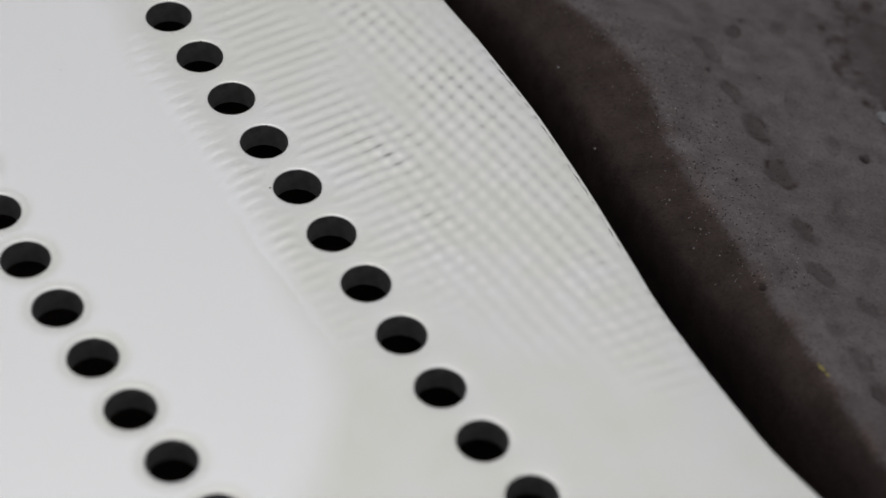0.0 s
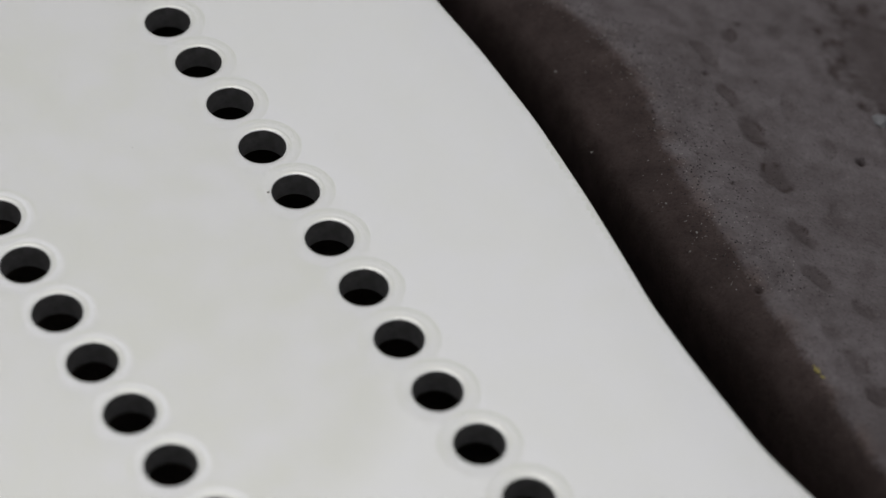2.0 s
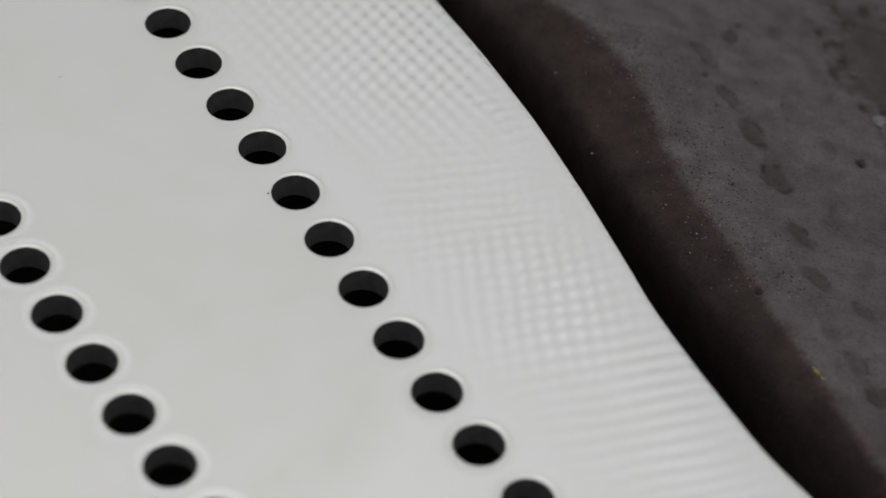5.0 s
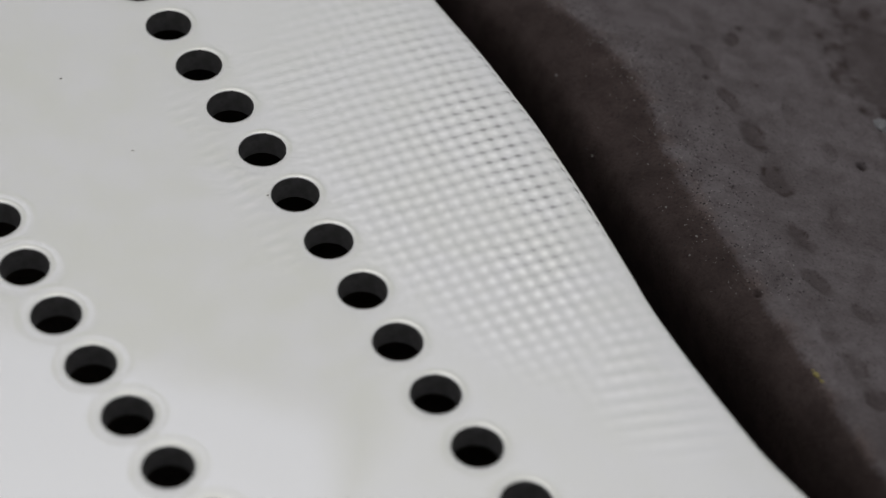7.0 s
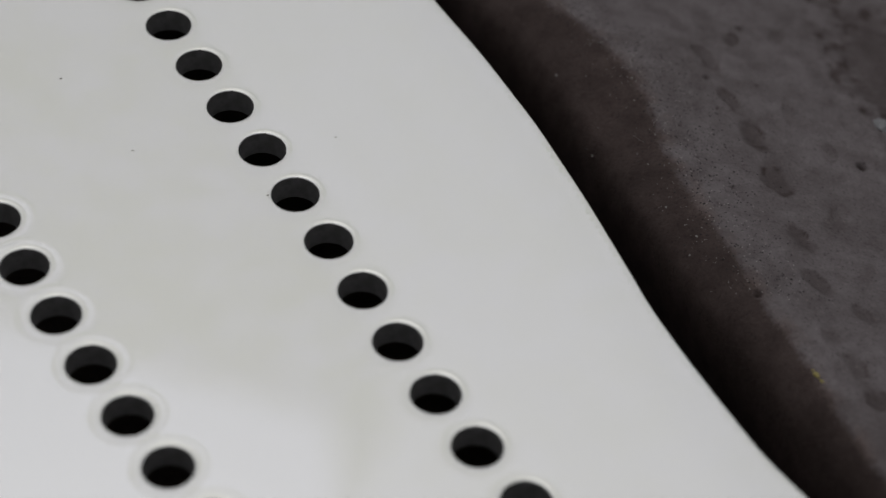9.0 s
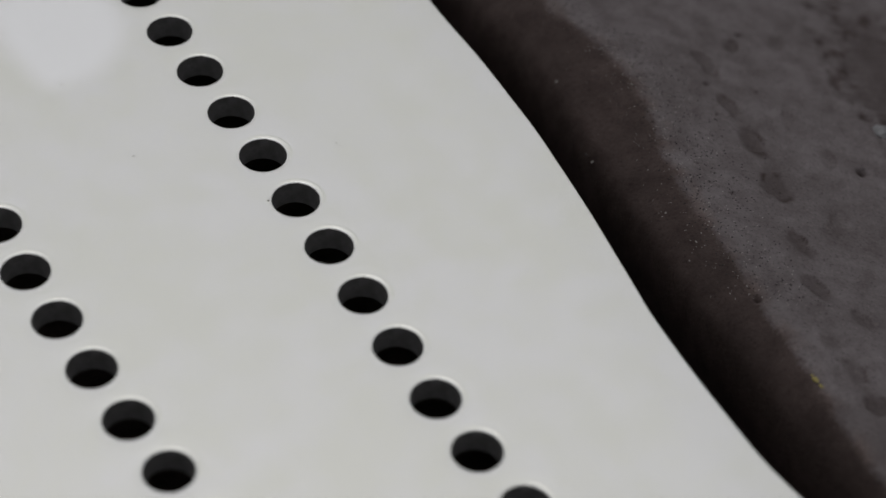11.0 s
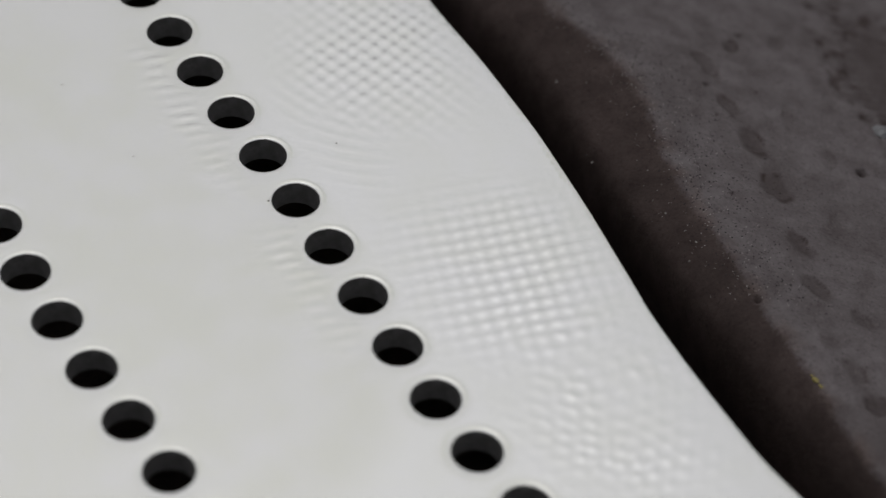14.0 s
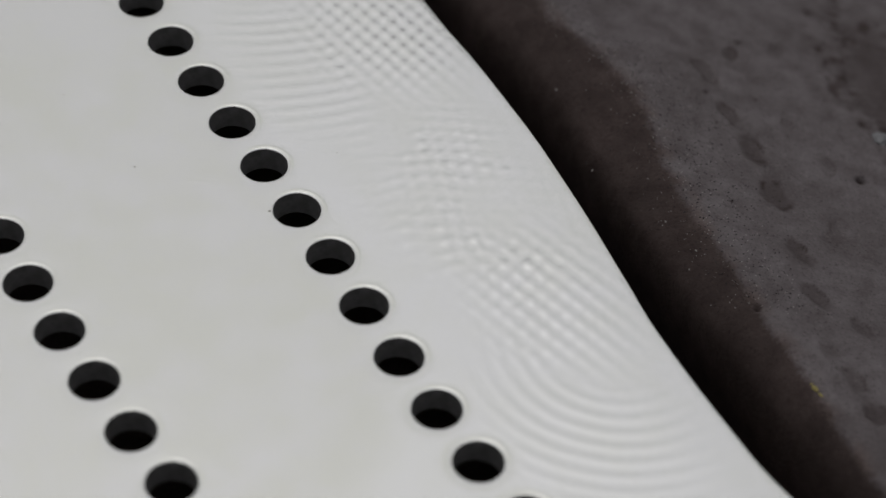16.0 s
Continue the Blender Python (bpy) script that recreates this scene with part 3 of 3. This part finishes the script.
waning = ripple(waves_waning_lattice, "waning lattice of dotted ripples in the water film", 0.5, (lambda u, w: 0.7 * strokes(u, w, 1.6) * blob(u, w, -17, 0, 20, 20), 0.0))
cells = ripple(waves_cells, "irregular cells of crossing ripples in the water film", parting=(-9.0,))
fan = ripple(waves_fan, "square lattice and fan of ripples in the water film", 0.5,
             (lambda u, w: strokes(u, w, 1.4, -8) * (blob(u, w, -22, 0, 12, 20) + 0.8 * blob(u, w, 3, 0, 8, 20)), 0.0))
mixed = ripple(waves_mixed, "mixed arcs and dotted ripples in the water film", parting=(-13.0, 4.0))


# ---- standing water: thin sheets left of the ripples that spread and drain, their pale reflection painted in ----
def pool(outline, label, soft=3.0, deep=1.0):
    """A thin sheet of water inside a rounded outline, open at the holes; its reflection is in the colour."""
    lo, hi = np.array(outline).min(0), np.array(outline).max(0)
    gx, gy = np.meshgrid(np.arange(max(lo[0], WEST), hi[0], 0.4), np.arange(max(lo[1], SOUTH), min(hi[1], NORTH), 0.4))
    inside, sheen = pool_sheen(outline, gx, gy, soft)
    hd, e = hole_distance(gx, gy), edge_distance(gx, gy)
    sheen = deep * sheen * ramp01((hd - 2.35) / 1.0)
    z = film_height(gx, gy) + 0.002 + 0.005 * sheen
    keep = inside & (hd > 2.35) & (gx > WEST + 1) & (e > 0.35)
    idx = np.arange(gx.size).reshape(gx.shape)
    q = keep[:-1, :-1] & keep[:-1, 1:] & keep[1:, 1:] & keep[1:, :-1]
    f = np.column_stack([idx[:-1, :-1][q], idx[:-1, 1:][q], idx[1:, 1:][q], idx[1:, :-1][q]])
    used, inv = np.unique(f, return_inverse=True)
    v = np.column_stack([gx.ravel()[used], gy.ravel()[used], z.ravel()[used]]) * MM
    me = sheet_mesh("water_pool", v.tolist(), inv.reshape(-1, 4).tolist())
    me.materials.append(STEEL)
    at = me.attributes.new("sheen", "FLOAT", "POINT")
    at.data.foreach_set("value", sheen.ravel()[used].astype(np.float32))
    return tagged(new("water_pool", me), label, "water pool", group="standing water on the plate")


POOL_STRIP = [(-41.5, 14.2), (-36.3, 8.9), (-33.0, 3.1), (-31.5, -6.5), (-27.0, -14.0), (-22.0, -22.0), (-15.5, -27.5), (-5.9, -26.5), (-4.2, -20.3), (-6.5, -9.5), (-12.4, 0.5), (-22.0, 13.4), (-28.0, 23.8), (-32.2, 32.9), (-43.9, 31.6)]
POOL_CORNER = [(-46, -9.5), (-34.5, -10.8), (-30, -14.5), (-26, -20.5), (-22.8, -25.5), (-20, -34), (-34, -40), (-48, -28)]
POOL_LOW = [(-52, -8.5), (-35.0, -9.2), (-28.2, -10.6), (-20.0, -13.0), (-12.8, -14.5), (-5.6, -17.6), (-3.0, -25.5), (-5, -38), (-30, -44), (-52, -34)]
POOL_SMALL = [(-46, 27), (-40, 32), (-32, 31), (-29, 25), (-31, 18), (-36, 15), (-41, 19)]
POOL_WEST = [(-58, 30), (-46, 42), (-34, 36), (-27.5, 26), (-24.5, 13), (-22.5, -3), (-20.5, -11), (-14.5, -18), (-7, -20.5), (-3, -25), (-5, -40), (-30, -44), (-54, -28), (-62, 4)]
pool_wide = pool(POOL_WIDE, "wide sheet of clear water on the steel plate, bluish reflection painted in", 4.5)
pool_strip = pool(POOL_STRIP, "shrinking strip of water along the holes, bluish reflection painted in", 4.0)
pool_corner = pool(POOL_CORNER, "small pool of water between the holes, bluish reflection painted in", 2.6)
pool_low = pool(POOL_LOW, "shallow pool of water round the plate holes, bluish reflection painted in", 5.6)
pool_small = pool(POOL_SMALL, "small pool of water on the steel plate, pale reflection painted in", 3.5)
pool_west = pool(POOL_WEST, "sheet of water spreading over the steel plate, bluish reflection painted in", 4.5)
# brightens the plate beside its free edge through colour
pool_east = pool(POOL_EAST, "thin film of water between holes and plate edge, bluish reflection painted in", 5.0, 0.52)


def hole_ring(strength):
    """A raised collar of water round a hole, thinning outwards; its pale reflection is in the colour."""
    seg, radii = 48, (2.3, 2.45, 2.6, 2.8, 3.0, 3.2, 3.4)
    verts, faces, sheen = [], [], []
    for r in radii:
        for k in range(seg):
            a = 2 * math.pi * k / seg
            reach = 3.15 + 0.15 * math.sin(a + 0.6) + 0.1 * math.sin(3 * a + 1.0)
            d = float(ramp01((r - 2.3) / 0.3) * ramp01((reach - r) / 0.5)) * (0.8 + 0.2 * math.sin(2 * a))
            dip = -0.035 * math.exp(-((r - HOLE_R) / 0.55) ** 2)
            verts.append((r * math.cos(a) * MM, r * math.sin(a) * MM, (dip + 0.005 + 0.004 * d) * MM))
            sheen.append(d)
    for i in range(len(radii) - 1):
        for k in range(seg):
            a, b = i * seg + k, i * seg + (k + 1) % seg
            faces.append((a, a + seg, b + seg, b))
    me = sheet_mesh("water_ring", verts, faces)
    me.materials.append(STEEL)
    at = me.attributes.new("sheen", "FLOAT", "POINT")
    at.data.foreach_set("value", [strength * d for d in sheen])
    return me


def hole_lip():
    """A thin lip of water that clings to a hole's rim, highest on its east side."""
    seg, radii = 64, (2.06, 2.12, 2.18, 2.25, 2.32, 2.40, 2.48, 2.57, 2.68, 2.82)
    verts, faces = [], []
    for r in radii:
        for k in range(seg):
            a = 2 * math.pi * k / seg
            side = 0.25 + 0.75 * (0.5 + 0.5 * math.cos(a - radians(25))) ** 1.5
            bump = math.exp(-((r - 2.33 - 0.06 * side) / 0.15) ** 2) * side
            dip = -0.035 * math.exp(-((r - HOLE_R) / 0.55) ** 2)
            chamfer = 0.05 * max(0.0, 1 - (r - HOLE_R) / 0.13)
            verts.append((r * math.cos(a) * MM, r * math.sin(a) * MM, (dip - chamfer - 0.004 + 0.029 * bump) * MM))
    for i in range(len(radii) - 1):
        for k in range(seg):
            a, b = i * seg + k, i * seg + (k + 1) % seg
            faces.append((a, a + seg, b + seg, b))
    me = sheet_mesh("water_lip", verts, faces)
    me.materials.append(STEEL)
    return me


lips, lip = [], hole_lip()
for x, y in ROW_A + ROW_B:
    ob = tagged(new("water_lip", lip), "thin bright lip of water round a hole", "water lip", group="water lips round the holes")
    ob.location = (x * MM, y * MM, 0)
    lips.append((ob, x, y))

rings_b = []
rings_a = []
for line, made, ring in ((ROW_B, rings_b, hole_ring(0.75)), (ROW_A, rings_a, hole_ring(0.28))):
    for x, y in line:
        ob = tagged(new("water_ring", ring), "collar of water round a hole, pale reflection painted in", "water ring", group="water round the holes")
        ob.location = (x * MM, y * MM, 0)
        made.append((ob, x, y))


def splash(x, y, drops, label):
    """Small flat domes of water where drops have just fallen."""
    thing = new("water_splash")
    for dx, dy, rx, ry in drops:
        verts, faces, seg, n = [], [], 24, 6
        for i in range(n + 1):
            for k in range(seg):
                a, r = 2 * math.pi * k / seg, i / n
                verts.append(((x + dx + rx * r * math.cos(a)) * MM, (y + dy + ry * r * math.sin(a)) * MM, (0.024 * (1 - r * r) ** 2 - 0.003) * MM))
        for i in range(n):
            for k in range(seg):
                faces.append((i * seg + k, (i + 1) * seg + k, (i + 1) * seg + (k + 1) % seg, i * seg + (k + 1) % seg))
        part("drop", sheet_mesh("drop", verts, faces), STEEL, thing)
    return tagged(thing, label, "water splash")


splashes = [splash(-33.8, 13.4, [(-0.5, -0.2, 1.0, 0.7), (0.9, -0.1, 0.7, 0.6), (0.6, 1.6, 0.9, 0.5), (-0.3, -1.0, 0.8, 0.4)], "small splash of fallen drops on the wet plate"),
            splash(-26.9, -3.3, [(0.0, 0.9, 1.0, 0.45), (-0.1, 0.1, 0.4, 0.35), (-0.2, -0.8, 0.6, 0.5)], "small splash of fallen drops on the wet plate")]


# ---- small things ----
def build_burrs():
    """A small nick of metal left by the drill at the far rim of each hole."""
    bm = bmesh.new()
    bmesh.ops.create_icosphere(bm, subdivisions=1, radius=1)
    for v in bm.verts:
        v.co.x *= 0.16 * MM * (0.7 if v.co.z > 0 else 1.2)
        v.co.y *= 0.10 * MM
        v.co.z *= 0.07 * MM
    me = bpy.data.meshes.new("burr")
    bm.to_mesh(me)
    bm.free()
    me.materials.append(BORE)
    rng = random.Random(8)
    for x, y in HOLES:
        a = radians(96 + rng.uniform(-6, 6))
        ob = part("burr", me, BORE, plate)
        ob.matrix_basis = pose((x + 2.02 * math.cos(a)) * MM, (y + 2.02 * math.sin(a)) * MM, -0.10 * MM, 0, 0, rng.uniform(-20, 20))


build_burrs()


def grain(x, y, z, size, mat, seed, name, label, stretch=1.0, turn=0.0):
    """A small angular grain, half sunk in what it lies on."""
    rng = random.Random(seed)
    bm = bmesh.new()
    bmesh.ops.create_icosphere(bm, subdivisions=2, radius=1)
    for v in bm.verts:
        v.co *= 0.75 + 0.5 * rng.random()
        v.co.x *= stretch
        v.co.z *= 0.55
    me = bpy.data.meshes.new(name)
    bm.to_mesh(me)
    bm.free()
    me.materials.append(mat)
    ob = new(name, me)
    ob.matrix_basis = pose(x * MM, y * MM, z * MM, 0, 0, turn) @ Matrix.Scale(size * MM, 4)
    return tagged(ob, label, name.replace("_", " "))


def plain(name, colour, rough=0.6):
    m, n, l, b = material(name)
    t = noise_node(n, l, 3, 3)
    c = ramp_node(n, l, t.outputs["Fac"], [(0.3, tuple(0.7 * k for k in colour)), (0.7, tuple(min(1, 1.2 * k) for k in colour))])
    l.new(c.outputs["Color"], b.inputs["Base Color"])
    b.inputs["Roughness"].default_value = rough
    return m


QUARTZ, OCHRE, SOOT = plain("quartz", (0.24, 0.225, 0.21), 0.5), plain("ochre", (0.30, 0.25, 0.075)), plain("soot", (0.36, 0.34, 0.31))


SAND = plain("sand", (0.42, 0.40, 0.38), 0.45)
SMOKY, PIT_BLACK = plain("smoky_quartz", (0.22, 0.22, 0.23), 0.4), plain("pit_black", (0.012, 0.010, 0.010), 0.8)


def on_stone(x, y):
    return float(stone_height(np.array([[x]]), np.array([[y]]))[0][0, 0])


for k, (x, y, size) in enumerate([(9.1, 29.9, 0.17), (12.7, 20.4, 0.15), (19.1, 12.3, 0.14), (21.7, 8.7, 0.13), (16.7, 28.9, 0.12), (15.9, 27.9, 0.12),
                                  (21.2, 7.1, 0.12), (18.0, 25.0, 0.10), (19.6, 31.5, 0.12), (23.2, 10.2, 0.10)]):
    y -= 1.0
    grain(x, y, on_stone(x, y) + 0.01, 0.7 * size, QUARTZ, k, "quartz_grain", "tiny pale quartz grain in the dark stone", 1.3, 40 * k)


def grit(name, label, count, low, high, mat, seed, spread):
    """Many grains too small to pick apart, strewn along the ridge of the stone."""
    rng = random.Random(seed)
    verts, faces = [], []
    shape = [(1, 0, 0), (-1, 0, 0), (0, 1, 0), (0, -1, 0), (0, 0, 0.6), (0, 0, -0.6)]
    tris = [(0, 2, 4), (2, 1, 4), (1, 3, 4), (3, 0, 4), (2, 0, 5), (1, 2, 5), (3, 1, 5), (0, 3, 5)]
    ys = [46 - 45 * rng.random() ** 1.15 for _ in range(count)]
    xs = [float(np.interp(y, RIDGE_LINE[::-1, 1], RIDGE_LINE[::-1, 0])) + rng.gauss(spread[0], spread[1]) for y in ys]
    zs = stone_height(np.array([xs]), np.array([ys]))[0][0]
    for x, y, z in zip(xs, ys, zs):
        size, turn = rng.uniform(low, high), rng.uniform(0, 6.28)
        base = len(verts)
        for a, b, c in shape:
            k = size * rng.uniform(0.6, 1.3)
            verts.append(((x + k * (a * math.cos(turn) - b * math.sin(turn))) * MM, (y + k * (a * math.sin(turn) + b * math.cos(turn))) * MM, (z + k * c) * MM))
        faces += [(base + i, base + j, base + k) for i, j, k in tris]
    me = sheet_mesh(name, verts, faces)
    me.materials.append(mat)
    tagged(new(name, me), label, "grit", kind="stuff")


# black grains stand in for the shade of pinholes too fine for the mesh
grit("dark_pinholes", "scattered black grains standing in for shaded pinholes along the stone's ridge", 1100, 0.04, 0.12, PIT_BLACK, 5, (2.4, 2.8))
grit("pale_grit", "scattered pale sand grains along the stone's worn ridge", 500, 0.03, 0.075, SAND, 6, (0.8, 2.2))
grain(31.2, -7.4, on_stone(31.2, -7.4), 0.24, OCHRE, 31, "ochre_fleck", "yellow ochre fleck on the stone's ridge", 1.5, -60)
grain(31.65, -8.05, on_stone(31.65, -8.05), 0.14, OCHRE, 33, "ochre_fleck", "yellow ochre fleck on the stone's ridge", 1.8, -40)
grain(30.95, -6.9, on_stone(30.95, -6.9), 0.10, OCHRE, 34, "ochre_fleck", "yellow ochre fleck on the stone's ridge", 1.3, 10)
grain(40.0, 28.6, on_stone(40.0, 28.6) + 0.1, 0.85, SMOKY, 32, "quartz_pebble", "pale quartz pebble lying on the dark stone", 1.1, 10)
for k, (x, y, size, st, turn) in enumerate([(-34.9, 17.2, 0.06, 1.8, 40), (-10.1, 12.7, 0.045, 2.4, 70), (-9.7, 12.4, 0.04, 2.0, -20), (1.2, 24.0, 0.06, 1.2, 0),
                                            (-15.1, 4.9, 0.09, 1.3, 20), (-27.2, 8.9, 0.05, 2.0, 15)]):
    grain(x, y, float(film_height(x, y)) + 0.01, size, SOOT, 50 + k, "dirt_fleck", "tiny dark fleck of dirt on the wet steel", st, turn)


def motions():
    sunk, risen = pose(0, 0, -0.25 * MM), pose(0, 0, 0)
    walk(lattice, [(0.0, risen), (1.3, risen), (1.4, sunk), (16.0, sunk)])
    walk(ringed, [(0.0, sunk), (2.8, sunk), (2.9, risen), (3.05, risen), (3.2, sunk), (16.0, sunk)])
    walk(checks, [(0.0, sunk), (3.0, sunk), (3.15, risen), (5.05, risen), (5.25, sunk), (16.0, sunk)])
    walk(even, [(0.0, sunk), (5.0, sunk), (5.2, risen), (7.15, risen), (7.3, sunk), (16.0, sunk)])
    walk(broad, [(0.0, sunk), (7.1, sunk), (7.25, risen), (8.3, risen), (8.45, sunk), (16.0, sunk)])
    walk(waning, [(0.0, sunk), (8.25, sunk), (8.4, risen), (8.9, risen), (9.0, sunk), (16.0, sunk)])
    walk(cells, [(0.0, sunk), (13.2, sunk), (13.35, risen), (13.7, risen), (13.85, sunk), (16.0, sunk)])
    walk(fan, [(0.0, sunk), (13.65, sunk), (13.8, risen), (14.3, risen), (14.45, sunk), (16.0, sunk)])
    drained = pose(0, 0, -0.08 * MM)
    walk(pool_wide, [(0.0, risen), (0.85, risen), (0.95, drained), (16.0, drained)])
    walk(pool_strip, [(0.0, drained), (0.85, drained), (0.95, risen), (1.15, risen), (1.3, drained), (16.0, drained)])
    walk(pool_corner, [(0.0, drained), (2.3, drained), (2.6, risen), (4.6, risen), (5.4, drained), (16.0, drained)])
    walk(pool_low, [(0.0, drained), (4.6, drained), (5.4, risen), (9.2, risen), (10.4, drained), (16.0, drained)])
    walk(pool_small, [(0.0, drained), (9.8, drained), (11.0, risen), (13.75, risen), (13.9, drained), (16.0, drained)])
    walk(pool_west, [(0.0, drained), (14.5, drained), (14.7, risen), (15.55, risen), (15.7, drained), (16.0, drained)])
    walk(pool_east, [(0.0, drained), (1.3, drained), (1.45, risen), (9.2, risen), (10.2, drained), (13.3, drained), (13.45, risen), (16.0, risen)])
    for ob, x, y in rings_b:
        up, down = pose(x * MM, y * MM, 0), pose(x * MM, y * MM, -0.08 * MM)
        walk(ob, [(0.0, down), (0.85, down), (1.0, up), (9.2, up), (10.6, down), (14.1, down), (14.4, up), (15.6, up), (15.85, down), (16.0, down)])
    for ob, x, y in rings_a:
        up, down = pose(x * MM, y * MM, 0), pose(x * MM, y * MM, -0.08 * MM)
        walk(ob, [(0.0, down), (1.3, down), (1.45, up), (2.7, up), (2.85, down), (14.4, down), (14.55, up), (15.7, up), (15.85, down), (16.0, down)])
    for ob, x, y in lips:
        up, down = pose(x * MM, y * MM, 0), pose(x * MM, y * MM, -0.08 * MM)
        walk(ob, [(0.0, down), (1.3, down), (1.45, up), (16.0, up)])
    for ob in splashes:
        walk(ob, [(0.0, sunk), (13.3, sunk), (13.42, risen), (13.6, risen), (13.75, sunk), (16.0, sunk)])
    walk(mixed, [(0.0, sunk), (15.8, sunk), (15.9, risen), (16.0, risen)])


motions()
